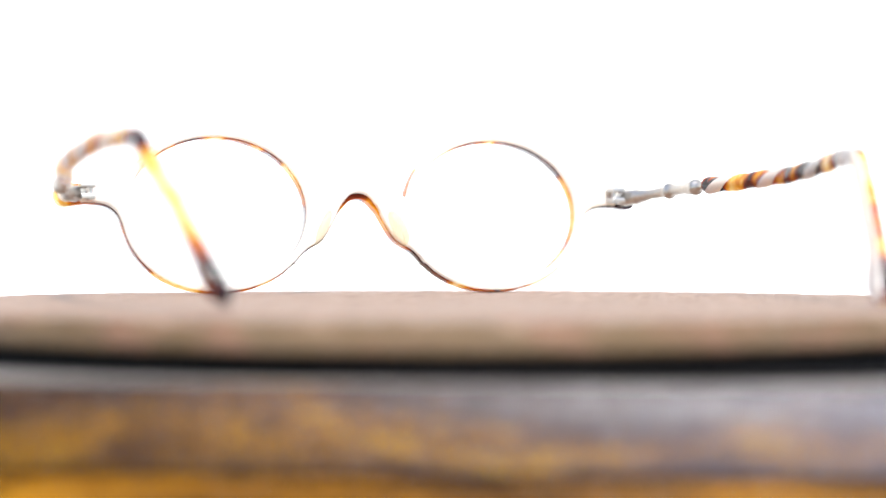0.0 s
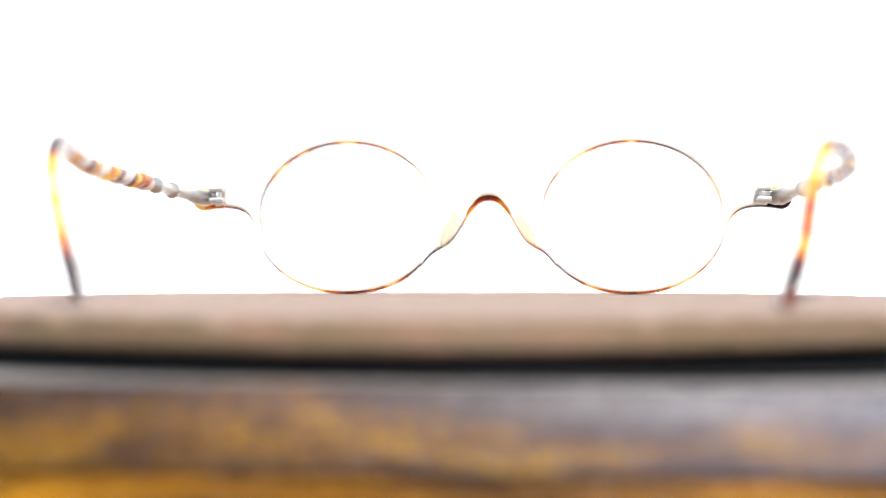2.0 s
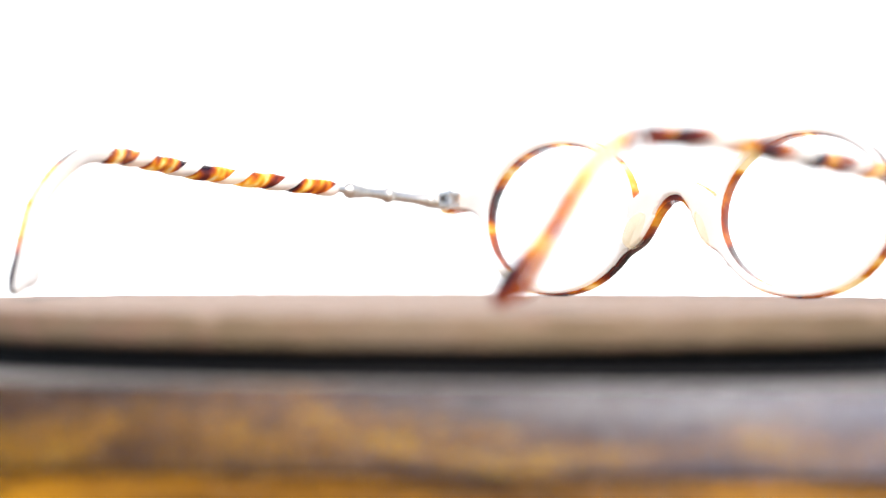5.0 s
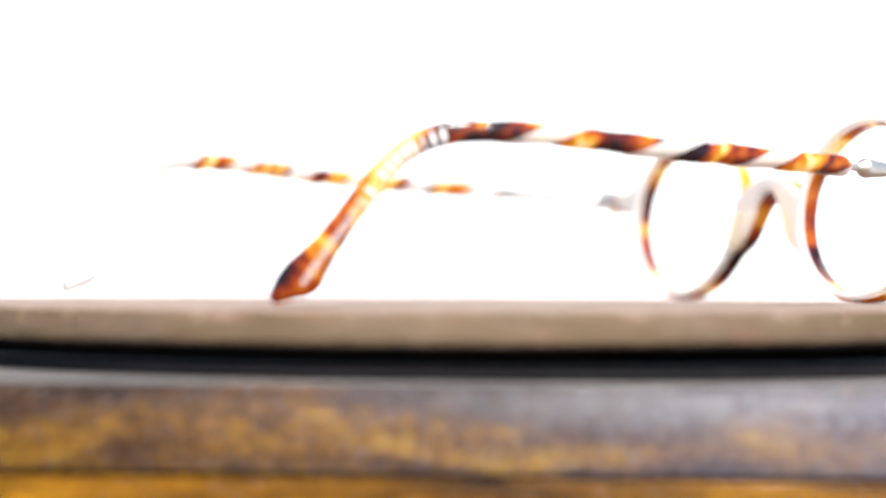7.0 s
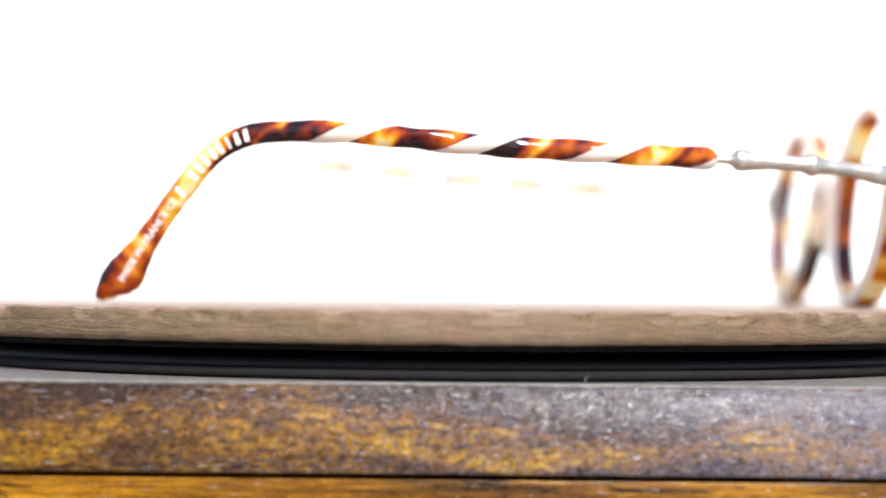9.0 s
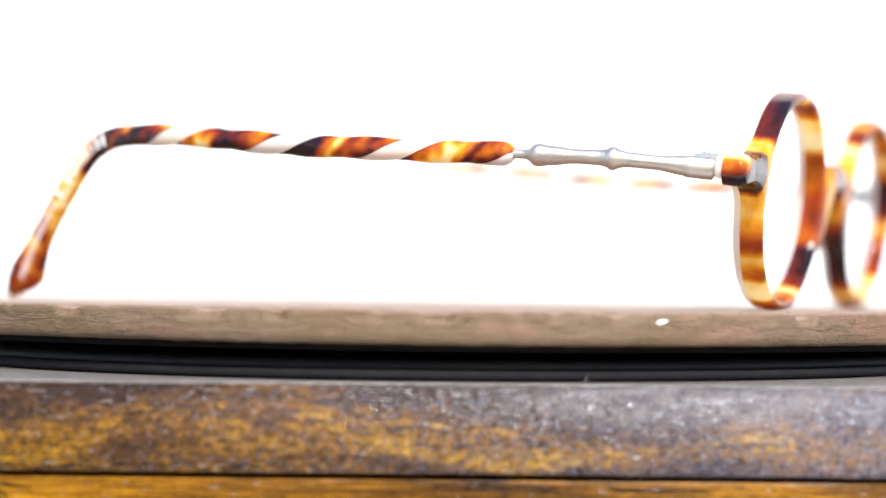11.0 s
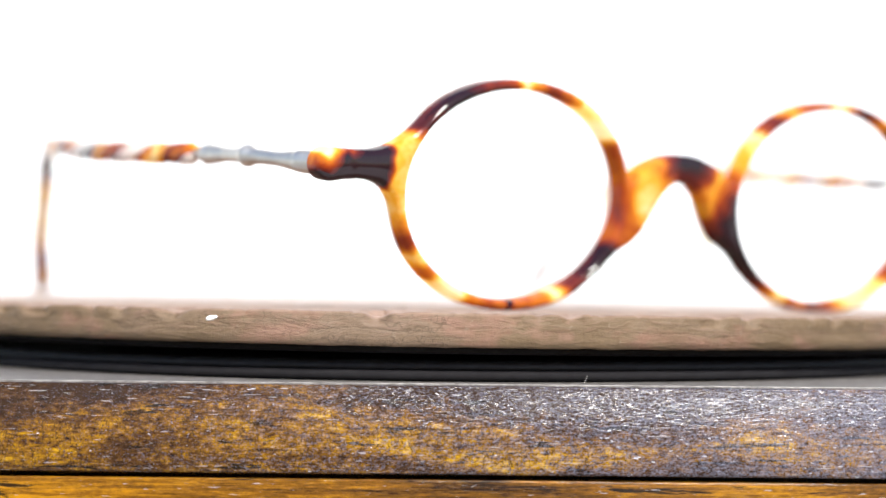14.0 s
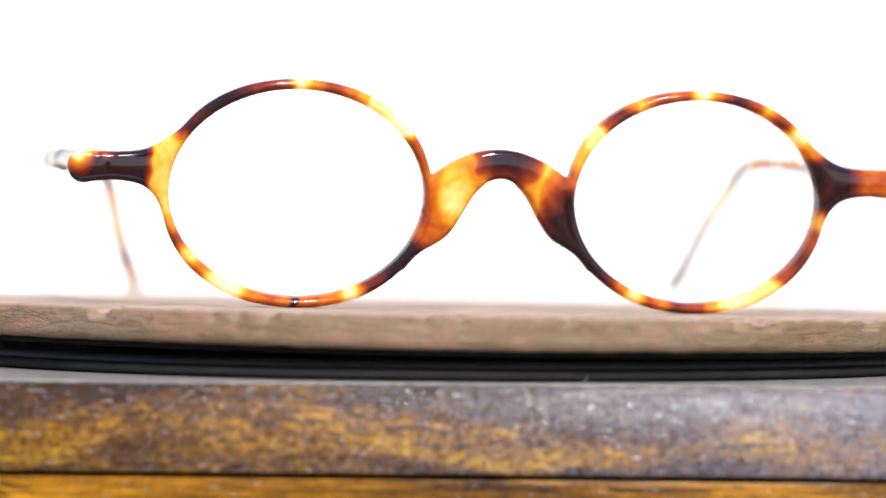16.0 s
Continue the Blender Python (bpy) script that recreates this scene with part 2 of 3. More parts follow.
def paper_sweep():
    profile = [(-0.2, PAPER_Z)] + [(-0.1 + 0.1 * i, PAPER_Z) for i in range(8)]
    for i in range(1, 17):
        a = math.pi / 2 * i / 16
        profile.append((0.6 + 0.35 * math.sin(a), PAPER_Z + 0.35 * (1 - math.cos(a))))
    profile += [(0.95, PAPER_Z + 0.35 + 0.15 * i) for i in range(1, 7)]
    cols = 25
    verts = [(-1.7 + 3.4 * j / (cols - 1), y, z) for y, z in profile for j in range(cols)]
    faces = grid_faces(len(profile), cols, False)
    ob = mesh_object("backdrop", verts, faces, PAPER)
    return tagged(ob, "plain white seamless paper sweep under and behind the turntable", "backdrop", kind="structure")


def table_top():
    """An unseen brown table added under the paper, towards the camera, to darken reflections."""
    ob = part("floor", box_bm((3.6, 2.4, 0.03), (0, -0.25, PAPER_Z - 0.019), 0.003), PLAIN_WOOD, None, smooth=False)
    return tagged(ob, "unseen brown wooden table top added under the paper sweep to darken reflections", "table top", kind="structure")


# unseen grey panels added behind the camera to keep sky out of reflections
def sky_blockers():
    k = Nodes("grey_panel_paint")
    v = k.coords()
    k.set(Base_Color=k.ramp(k.noise(v, 6, 5), [(0.3, (0.36, 0.355, 0.345)), (0.7, (0.42, 0.415, 0.405))]), Roughness=0.7)
    k.bump(k.noise(v, 220, 3), 0.2, 0.001)
    for name, x0, x1 in (("sky_blocker_south", -0.5, 0.03), ("sky_blocker_south_east", 0.95, 1.1)):
        ob = part(name, box_bm((x1 - x0, 0.1, 1.5), ((x0 + x1) / 2, -1.36, PAPER_Z - 0.004 + 0.75), 0.004), k.mat, None, smooth=False)
        tagged(ob, "unseen grey panel added behind the camera to block the sky", "wall", kind="structure")


BASE_TOP, BASE_FRONT, BASE_HALF = -0.0102, -0.1088, 0.128
BOARD_BOTTOM, GAP = -0.0229, 0.0007


def rounded_board(name, half_x, front, back, top, bottom, round_top, round_low, parent, material, label=""):
    """A board whose front edge is turned over in a soft curve; it runs along x."""
    prof = [(back, bottom), (back, top)]
    tall = top - bottom
    belly = min(0.7, 0.009 / tall)
    for i in range(6):
        a = math.pi / 2 * i / 5
        prof.append((front + round_top + 0.0004 * (1 - math.sin(a)), top - 0.0004 * (1 - math.cos(a))))
    for i in range(1, 11):
        u = i / 10
        prof.append((front + round_top * (1 - u) ** 2.2, top - 0.0004 - (tall * belly - 0.0004) * u))
    for i in range(1, 5):
        u = i / 5
        prof.append((front + 0.0003 * u * u, top - tall * belly - (tall * (1 - belly) - round_low) * u))
    for i in range(5):
        a = math.pi / 2 * i / 4
        prof.append((front + 0.0003 + round_low * (1 - math.cos(a)), bottom + round_low * (1 - math.sin(a))))
    cols = 40
    verts, faces, n = [], [], len(prof)
    for j in range(cols + 1):
        x = -half_x + 2 * half_x * j / cols
        for y, z in prof:
            verts.append((x, y + 0.00012 * noise.noise((x * 30, y * 50, z * 60)), z + 0.00008 * noise.noise((x * 45, z * 90, 3.0))))
    for j in range(cols):
        for i in range(n):
            a, b = i, (i + 1) % n
            faces.append((j * n + a, (j + 1) * n + a, (j + 1) * n + b, j * n + b))
    faces.append(tuple(range(n)))
    faces.append(tuple(cols * n + i for i in reversed(range(n))))
    ob = mesh_object(name, verts, faces, material, parent, label)
    ob.data.set_sharp_from_angle(angle=radians(40))
    return ob


def turntable_base():
    base = tagged(new("wooden_box"), "dark-stained varnished wooden turntable box with a lid board", "box")
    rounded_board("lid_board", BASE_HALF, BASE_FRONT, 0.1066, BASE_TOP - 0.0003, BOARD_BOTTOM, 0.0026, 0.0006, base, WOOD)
    # thin added sheet that makes the lid's top face pale
    part("top_panel", box_bm((2 * BASE_HALF - 0.001, 0.2115, 0.0004), (0, 0.0002, BASE_TOP - 0.0002), 0.0001), PALE_GREY, base, "pale grey sheet added on top of the lid", smooth=False)
    rounded_board("body", BASE_HALF - 0.0004, BASE_FRONT + 0.0002, 0.1062, BOARD_BOTTOM - GAP, PAPER_Z + 0.004, 0.0008, 0.0015, base, PLAIN_WOOD)
    bm = box_bm((2 * BASE_HALF - 0.012, 0.2, 0.003), (0, 0.0, BOARD_BOTTOM - GAP / 2))
    part("spacer", bm, BLACK, base, "black shadow-gap strip", smooth=False)
    for x in (-0.11, 0.11):
        for y in (-0.09, 0.09):
            part("foot", box_bm((0.02, 0.02, 0.006), (x, y, PAPER_Z + 0.003), 0.001), BLACK, base, "black rubber foot")
    return base


# ---- the turning parts ----
SLAB_R, SLAB_TOP, SLAB_BOTTOM = 0.1052, -0.0008, -0.00575


def slab_wobble(r, z, a):
    c, s = math.cos(a), math.sin(a)
    d = 0.0
    if r > 0.09:
        d += 0.0005 * noise.noise((c * 3, s * 3, 1.0)) + 0.00014 * noise.noise((c * 22, s * 22, z * 500)) + 0.0001 * noise.noise((c * 60, s * 60, z * 1500)) + 0.00012 * noise.noise((c * 150, s * 150, z * 2600))
    chip = 0.0
    if r > 0.1 and z > -0.0022:
        q = noise.noise((c * 16 + 5, s * 16, 2.0)) + 0.6 * noise.noise((c * 33, s * 33, 7.0 + z * 400))
        chip = max(0.0, q - 0.1) * 0.0026 + max(0.0, noise.noise((c * 75, s * 75, 3.0 + z * 700)) - 0.2) * 0.0008
    return d - chip, 0.00012 * noise.noise((c * 30 * r * 10, s * 30 * r * 10, 4.0)) - chip * 0.5


def board_slab():
    thing = tagged(new("display_board"), "round worn board with a tan chipped edge on the platter", "board")
    prof = [(0.0001, SLAB_TOP)] + [(0.1 * i / 10, SLAB_TOP) for i in range(1, 11)]
    prof += [(0.102, SLAB_TOP), (0.1036, SLAB_TOP), (0.1045, SLAB_TOP), (0.105, SLAB_TOP - 0.0001), (SLAB_R, SLAB_TOP - 0.0004)]
    prof += [(SLAB_R, SLAB_TOP - 0.0012 - 0.0005 * i) for i in range(6)]
    prof += [(SLAB_R - 0.0002, SLAB_BOTTOM + 0.0003), (SLAB_R - 0.0006, SLAB_BOTTOM), (0.08, SLAB_BOTTOM), (0.0001, SLAB_BOTTOM)]
    verts, faces = lathe(prof, 1600, slab_wobble)
    worn = []
    for (r, z) in prof:
        for j in range(1600):
            worn.append(1.0 if r < 0.1042 and z > SLAB_TOP - 0.0002 else (0.85 if z > SLAB_TOP - 0.0004 and r < 0.106 else 0.0))
    mesh_object("slab", verts, faces, SLAB, thing, values={"worn": worn})
    # black filler added so that the shaded gap below the slab stays dark
    verts, faces = lathe([(0.0001, SLAB_BOTTOM), (0.1003, SLAB_BOTTOM), (0.1005, SLAB_BOTTOM - 0.0003), (0.1005, SLAB_BOTTOM - 0.0008), (0.1003, SLAB_BOTTOM - 0.0011), (0.0001, SLAB_BOTTOM - 0.0011)], 240)
    mesh_object("pad", verts, faces, MATT_BLACK, thing, "black filler added in the shaded gap under the board")
    bm = bmesh.new()
    bmesh.ops.create_icosphere(bm, subdivisions=2, radius=1.0)
    for v in bm.verts:
        f = 1 + 0.35 * noise.noise(v.co * 1.7)
        v.co = Vector((v.co.x * 0.00025 * f, v.co.y * 0.0009 * f, v.co.z * 0.00035 * f))
    a = radians(-23.54)
    bmesh.ops.transform(bm, matrix=Matrix.Rotation(a, 4, "Z") @ Matrix.Rotation(radians(12), 4, "X"), verts=bm.verts)
    chip = part("chip", bm, INK, thing, "white chip in the board's edge")
    chip.location = (0.1053 * math.cos(a), 0.1053 * math.sin(a), -0.0022)
    return thing


def platter():
    thing = tagged(new("turntable_platter"), "low glossy black round turntable platter on the wooden box", "turntable platter")
    z0 = BASE_TOP + 0.0001
    prof = [(0.0001, -0.0072), (0.0995, -0.0072), (0.1006, -0.0073), (0.1012, -0.0076), (0.1013, -0.0083), (0.1011, -0.0086), (0.0001, -0.0086)]
    verts, faces = lathe(prof, 360)
    mesh_object("plate", verts, faces, BLACK, thing)
    prof = [(0.0001, -0.0086), (0.1015, -0.0086), (0.102, -0.0087), (0.1023, -0.009), (0.1023, z0 + 0.0005), (0.102, z0 + 0.0002), (0.1012, z0), (0.0001, z0)]
    verts, faces = lathe(prof, 360)
    mesh_object("skirt", verts, faces, MATT_BLACK, thing, "matt black lower rim")
    return thing


# ---- the spectacles, in millimetres: u across (positive side first seen at the right), v forward, z up ----
MM = 0.001
LEAN = 0.11           # the front leans forward by this much per unit of height
LEAN_COS, LEAN_SIN = math.cos(math.atan(LEAN)), math.sin(math.atan(LEAN))
LENS_U, LENS_Z = 31.75, 16.9
TORT_FRONT, TORT_BACK, CREAM_BACK = 1.4, -2.1, -3.4

# the tortoiseshell figure round each rim: clockwise degrees from the top as seen from the front, darkness
FIGURE_P = [(0, .03), (8, .4), (16, .6), (28, .48), (38, .08), (58, .02), (66, .5), (80, .5), (95, .66), (108, .5), (116, .95), (128, .9), (140, .72), (150, .06), (158, .35), (170, .5), (178, .5), (180, 1.0), (184, .45), (192, .5), (203, .4), (212, .03), (224, .08), (232, .45), (240, .14), (248, .6), (256, .3), (264, .14), (292, .2), (300, .85), (325, .92), (340, .72), (354, .6)]
FIGURE_F = [(0, .03), (10, .4), (18, .85), (30, .55), (37, .25), (46, .6), (55, .08), (66, .4), (74, .95), (88, .85), (98, .25), (106, .6), (116, .7), (128, .6), (136, .1), (160, .08), (170, .35), (178, .6), (190, .72), (198, .4), (206, .55), (214, .05), (222, .5), (232, .85), (246, .97), (268, .97), (278, .4), (292, .22), (302, .04), (308, .6), (318, .75), (326, .2), (336, .55), (350, .5)]


def ring_value(figure, deg):
    deg %= 360
    pts = figure + [(figure[0][0] + 360, figure[0][1])]
    for (a0, v0), (a1, v1) in zip(pts, pts[1:]):
        if a0 <= deg <= a1:
            t = (deg - a0) / (a1 - a0)
            t = t * t * (3 - 2 * t)
            return v0 + (v1 - v0) * t
    return figure[0][1]


def spot(u, z, cu, cz, ru, rz):
    return max(0.0, 1 - math.hypot((u - cu) / ru, (z - cz) / rz)) ** 0.6


def front_value(u, z):
    """Darkness of the shell at a place of the front."""
    j = 0.9 * noise.noise((u * 0.5, z * 0.5, 1.3))
    uu, zz = u + j, z + 0.9 * noise.noise((u * 0.5, z * 0.5, 8.1))
    side = 1 if u > 0 else -1
    x = -(uu - side * LENS_U) if side > 0 else -(uu + LENS_U)
    deg = math.degrees(math.atan2(x, zz - LENS_Z))
    val = ring_value(FIGURE_P if side > 0 else FIGURE_F, deg)
    if abs(u) < 12.5 and z > 5:
        w = min(1.0, max(0.0, (12.0 - abs(u)) / 2.2))
        b = 0.33
        b += 0.75 * spot(uu, zz, -1.2, 24, 6.0, 6.0)
        b -= 0.26 * spot(uu, zz, 7.2, 17, 3.0, 5.0)
        b -= 0.18 * spot(uu, zz, -8.0, 19, 3.0, 5.0)
        b += 0.15 * spot(uu, zz, 8.5, 11.5, 3, 4)
        b += 0.75 * spot(uu, zz, -10.5, 13.5, 5.0, 9.5)
        val = val * (1 - w) + b * w
    if abs(u) > 52:
        w = min(1.0, (abs(u) - 52) / 1.5)
        if side > 0:
            b = 0.2 + 0.8 * (1 if 55.4 < uu < 67.5 else max(0.0, 1 - min(abs(uu - 55.4), abs(uu - 67.5)) / 1.3))
            b -= 0.8 * spot(uu, zz, 66.0, 22.3, 4.0, 3.4)
            b -= 0.4 * min(1.0, max(0.0, (zz - 21.3) / 1.4)) * min(1.0, max(0.0, (uu - 58.0) / 3))
        else:
            b = 0.92 - 0.4 * min(1.0, max(0.0, (abs(uu) - 55.5) / 3)) - 0.4 * min(1.0, max(0.0, (abs(uu) - 62.5) / 1.5))
        val = val * (1 - w) + b * w
    return max(0.0, min(1.0, val))


def smin(a, b, k):
    h = np.clip(0.5 + 0.5 * (b - a) / k, 0, 1)
    return b + (a - b) * h - k * h * (1 - h)


def ellipse_dist(x, y, a, b):
    g = np.sqrt((x / a) ** 2 + (y / b) ** 2) + 1e-9
    return (g - 1) * g / np.sqrt((x / a ** 2) ** 2 + (y / b ** 2) ** 2 + 1e-12)


def super_dist(x, y, a, b, n):
    ax, ay = np.abs(x) / a + 1e-9, np.abs(y) / b + 1e-9
    g = (ax ** n + ay ** n) ** (1 / n)
    gx, gy = (ax / g) ** (n - 1) / a, (ay / g) ** (n - 1) / b
    return (g - 1) / np.sqrt(gx ** 2 + gy ** 2)


def capsule_dist(x, y, ax, ay, bx, by, ra, rb):
    t = np.clip(((x - ax) * (bx - ax) + (y - ay) * (by - ay)) / ((bx - ax) ** 2 + (by - ay) ** 2), 0, 1)
    return np.hypot(x - ax - t * (bx - ax), y - ay - t * (by - ay)) - (ra + (rb - ra) * t)


# half width of the bridge's opening by height
LEG_Z = np.linspace(6.0, 20.0, 57)
LEG_U = 4.2 - 0.55 * (LEG_Z - 17.4) + 4.6 / (1 + np.exp((LEG_Z - 8.9) / 0.9)) - 3.6 / (1 + np.exp(-(LEG_Z - 19.3) / 0.6))


def front_sdf(u, z):
    au = np.abs(u)
    x, y = au - LENS_U, z - LENS_Z
    ring = super_dist(x, y, 21.0, 17.62, 2.14)
    arch_top = 24.5 - 0.038 * au ** 2
    fall = 19.9 - 0.12 * au ** 2 - 0.003 * au ** 4
    crown = (fall - z) / np.sqrt(1 + (0.24 * au + 0.012 * au ** 3) ** 2)
    span = np.interp(z, LEG_Z, LEG_U)
    rate = (np.interp(z + 0.2, LEG_Z, LEG_U) - np.interp(z - 0.2, LEG_Z, LEG_U)) / 0.4
    side = (span - au) / np.sqrt(1 + rate ** 2)
    w = np.clip((au - 2.4) / 1.6, 0, 1)
    w = w * w * (3 - 2 * w)
    bridge = np.maximum(np.maximum(z - arch_top, crown * (1 - w) + side * w), au - 14.5)
    end = smin(capsule_dist(au, z, 52.5, 20.5, 60.5, 20.6, 2.7, 2.1), capsule_dist(au, z, 62.0, 20.5, 64.5, 20.4, 2.2, 2.5), 0.8)
    d = smin(ring, bridge, 1.1)
    d = smin(d, end, 5.5)
    hole = ellipse_dist(x, y, 19.78, 16.05)
    return np.maximum(d, -hole)


def plate(step=0.3):
    """The front's outline filled with small quads: grid points, their depth inside the edge, quads, border loops as edges."""
    us = np.arange(-68, 68 + step, step)
    zs = np.arange(-2, 37, step)
    U, Z = np.meshgrid(us, zs, indexing="ij")
    mid = front_sdf(U[:-1, :-1] + step / 2, Z[:-1, :-1] + step / 2) < 0
    index, pts, quads = {}, [], []
    cells = np.argwhere(mid)
    for i, j in cells:
        ids = []
        for a, b in ((i, j), (i + 1, j), (i + 1, j + 1), (i, j + 1)):
            if (a, b) not in index:
                index[(a, b)] = len(pts)
                pts.append((U[a, b], Z[a, b]))
            ids.append(index[(a, b)])
        quads.append(tuple(ids))
    count = {}
    for q in quads:
        for a, b in zip(q, q[1:] + q[:1]):
            count[(a, b)] = 1
    border = [(a, b) for (a, b) in count if (b, a) not in count]
    pts = np.array(pts)
    rim = np.zeros(len(pts), bool)
    for a, b in border:
        rim[a] = rim[b] = True
    e = 0.02
    for _ in range(6):
        u, z = pts[rim, 0], pts[rim, 1]
        d = front_sdf(u, z)
        gu = (front_sdf(u + e, z) - front_sdf(u - e, z)) / (2 * e)
        gz = (front_sdf(u, z + e) - front_sdf(u, z - e)) / (2 * e)
        g2 = np.maximum(gu ** 2 + gz ** 2, 0.3)
        pts[rim, 0] -= np.clip(d * gu / g2, -0.3, 0.3)
        pts[rim, 1] -= np.clip(d * gz / g2, -0.3, 0.3)
    nxt = {a: b for a, b in border}
    prv = {b: a for a, b in border}
    smooth = pts.copy()
    for a in nxt:
        smooth[a] = 0.5 * pts[a] + 0.25 * (pts[nxt[a]] + pts[prv[a]])
    pts = smooth
    inside = np.maximum(0.0, -front_sdf(pts[:, 0], pts[:, 1]))
    inside[rim] = 0.0
    return pts, inside, quads, border


def front_parts(glasses):
    pts, inside, quads, border = plate()
    n = len(pts)
    r = 0.9
    crown = np.where(inside < r, r - np.sqrt(np.maximum(0.0, r * r - (r - np.minimum(inside, r)) ** 2)), 0.0)
    swell = 0.35 * np.clip(inside / 2.2, 0, 1)

    def place(u, z, depth):
        return (u * MM, (depth * LEAN_COS + LEAN * z) * MM, (z - depth * LEAN_SIN) * MM)

    verts = [place(u, z, TORT_FRONT - c + s) for (u, z), c, s in zip(pts, crown, swell)]
    value = [front_value(u, z) for u, z in pts]
    faces = [q[::-1] for q in quads]
    # the backing stops short of the outer edge, so that a thin line of shell shows from behind
    inset = pts.copy()
    e = 0.02
    gu = (front_sdf(pts[:, 0] + e, pts[:, 1]) - front_sdf(pts[:, 0] - e, pts[:, 1])) / (2 * e)
    gz = (front_sdf(pts[:, 0], pts[:, 1] + e) - front_sdf(pts[:, 0], pts[:, 1] - e)) / (2 * e)
    long = np.maximum(np.hypot(gu, gz), 0.5)
    hole = ellipse_dist(np.abs(pts[:, 0]) - LENS_U, pts[:, 1] - LENS_Z, 19.78, 16.05)
    down = np.clip(-gz / long, 0, 1)
    want = np.where(hole < 0.12, 0.05 + 0.25 * down, 0.06 + 0.3 * down)
    want = want + np.where(hole > 0.12, 0.9 * down * np.exp(-(pts[:, 0] / 5.0) ** 4) * (pts[:, 1] > 16.5), 0.0)
    want = want + np.where(np.abs(pts[:, 0]) > 61.5, 0.5, 0.0)
    push = np.maximum(0.0, want - inside) / long
    inset[:, 0] -= gu * push
    inset[:, 1] -= gz * push
    ring, ledge = {}, {}
    for a, b in border:
        for k in (a, b):
            if k not in ring:
                ring[k] = len(verts)
                verts.append(place(pts[k][0], pts[k][1], TORT_BACK))
                value.append(0.8 * value[k])
                ledge[k] = len(verts)
                verts.append(place(inset[k][0], inset[k][1], TORT_BACK))
                value.append(value[k])
    faces += [(a, b, ring[b], ring[a]) for a, b in border]
    faces += [(ring[a], ring[b], ledge[b], ledge[a]) for a, b in border]
    front = mesh_object("front_frame", verts, faces, TORTOISE, glasses, "tortoiseshell front with oval rims and saddle bridge", values={"tort": value})
    front.data.set_sharp_from_angle(angle=radians(50))

    r = 0.4
    deep = np.maximum(0.0, inside - want)
    crown = np.where(deep < r, r - np.sqrt(np.maximum(0.0, r * r - (r - np.minimum(deep, r)) ** 2)), 0.0)
    verts = [place(u, z, CREAM_BACK + c) for (u, z), c in zip(inset, crown)]
    faces = list(quads)
    ring = {}
    for a, b in border:
        for k in (a, b):
            if k not in ring:
                ring[k] = len(verts)
                verts.append(place(inset[k][0], inset[k][1], TORT_BACK))
    faces += [(b, a, ring[a], ring[b]) for a, b in border]
    mesh_object("back_layer", verts, faces, LIT_CREAM, front, "cream acetate backing layer")
    return front


def nose_pad(side, front):
    bm = bmesh.new()
    bmesh.ops.create_uvsphere(bm, u_segments=24, v_segments=14, radius=1.0)
    for v in bm.verts:
        t = v.co.z
        v.co = Vector((v.co.x * 0.9, v.co.y * (2.9 - 0.5 * t), t * 4.2))
    turn = Matrix.Translation((side * 8.5, -3.9 + LEAN * 13, 13.6)) @ Matrix.Rotation(radians(side * -22), 4, "Y") @ Matrix.Rotation(radians(side * 24), 4, "Z")
    bmesh.ops.transform(bm, matrix=Matrix.Scale(MM, 4) @ turn, verts=bm.verts)
    return part("nose_pad", bm, PAD, front, "pale translucent nose pad")


# one arm's line from the hinge to its tip, for the positive side
ARM_LINE = [(63.1, -2.2, 20.7), (65.3, -6.4, 21.1), (68.2, -16.4, 22.1), (69.2, -28.0, 22.7), (69.8, -34.0, 22.95), (72.1, -52.0, 23.7), (72.5, -70.0, 24.65), (70.5, -88.0, 26.3), (67.3, -100.0, 26.65), (65.1, -106.3, 25.9), (63.0, -111.7, 22.9), (61.4, -116.9, 16.7), (60.0, -121.9, 9.7), (58.2, -125.4, 4.4), (56.4, -128.6, -0.9)]


class Line:
    """A smooth line through points, by its length."""

    def __init__(self, points):
        p = [Vector(q) for q in points]
        p = [2 * p[0] - p[1]] + p + [2 * p[-1] - p[-2]]
        self.pts = []
        for i in range(1, len(p) - 2):
            a, b, c, d = p[i - 1:i + 3]
            for k in range(24):
                t = k / 24
                self.pts.append(0.5 * (2 * b + (c - a) * t + (2 * a - 5 * b + 4 * c - d) * t * t + (3 * b - a - 3 * c + d) * t ** 3))
        self.pts.append(p[-2])
        self.s = [0.0]
        for a, b in zip(self.pts, self.pts[1:]):
            self.s.append(self.s[-1] + (b - a).length)
        self.length = self.s[-1]

    def at(self, s):
        s = max(0.0, min(self.length, s))
        i = int(np.searchsorted(self.s, s))
        i = max(1, min(len(self.s) - 1, i))
        t = (s - self.s[i - 1]) / max(1e-9, self.s[i] - self.s[i - 1])
        return self.pts[i - 1].lerp(self.pts[i], t)

    def frame_at(self, s):
        p = self.at(s)
        t = (self.at(s + 0.3) - self.at(s - 0.3)).normalized()
        out = Vector((1, 0, 0))
        e1 = (out - t * out.dot(t)).normalized()
        return p, e1, t.cross(e1) * 1.0, t

    def s_of_v(self, v):
        return self.s[min(range(len(self.pts)), key=lambda i: abs(self.pts[i].y - v))]


def table(x, rows):
    for (a, p), (b, q) in zip(rows, rows[1:]):
        if a <= x <= b:
            t = (x - a) / (b - a)
            t = t * t * (3 - 2 * t)
            return p + (q - p) * t
    return rows[0][1] if x < rows[0][0] else rows[-1][1]


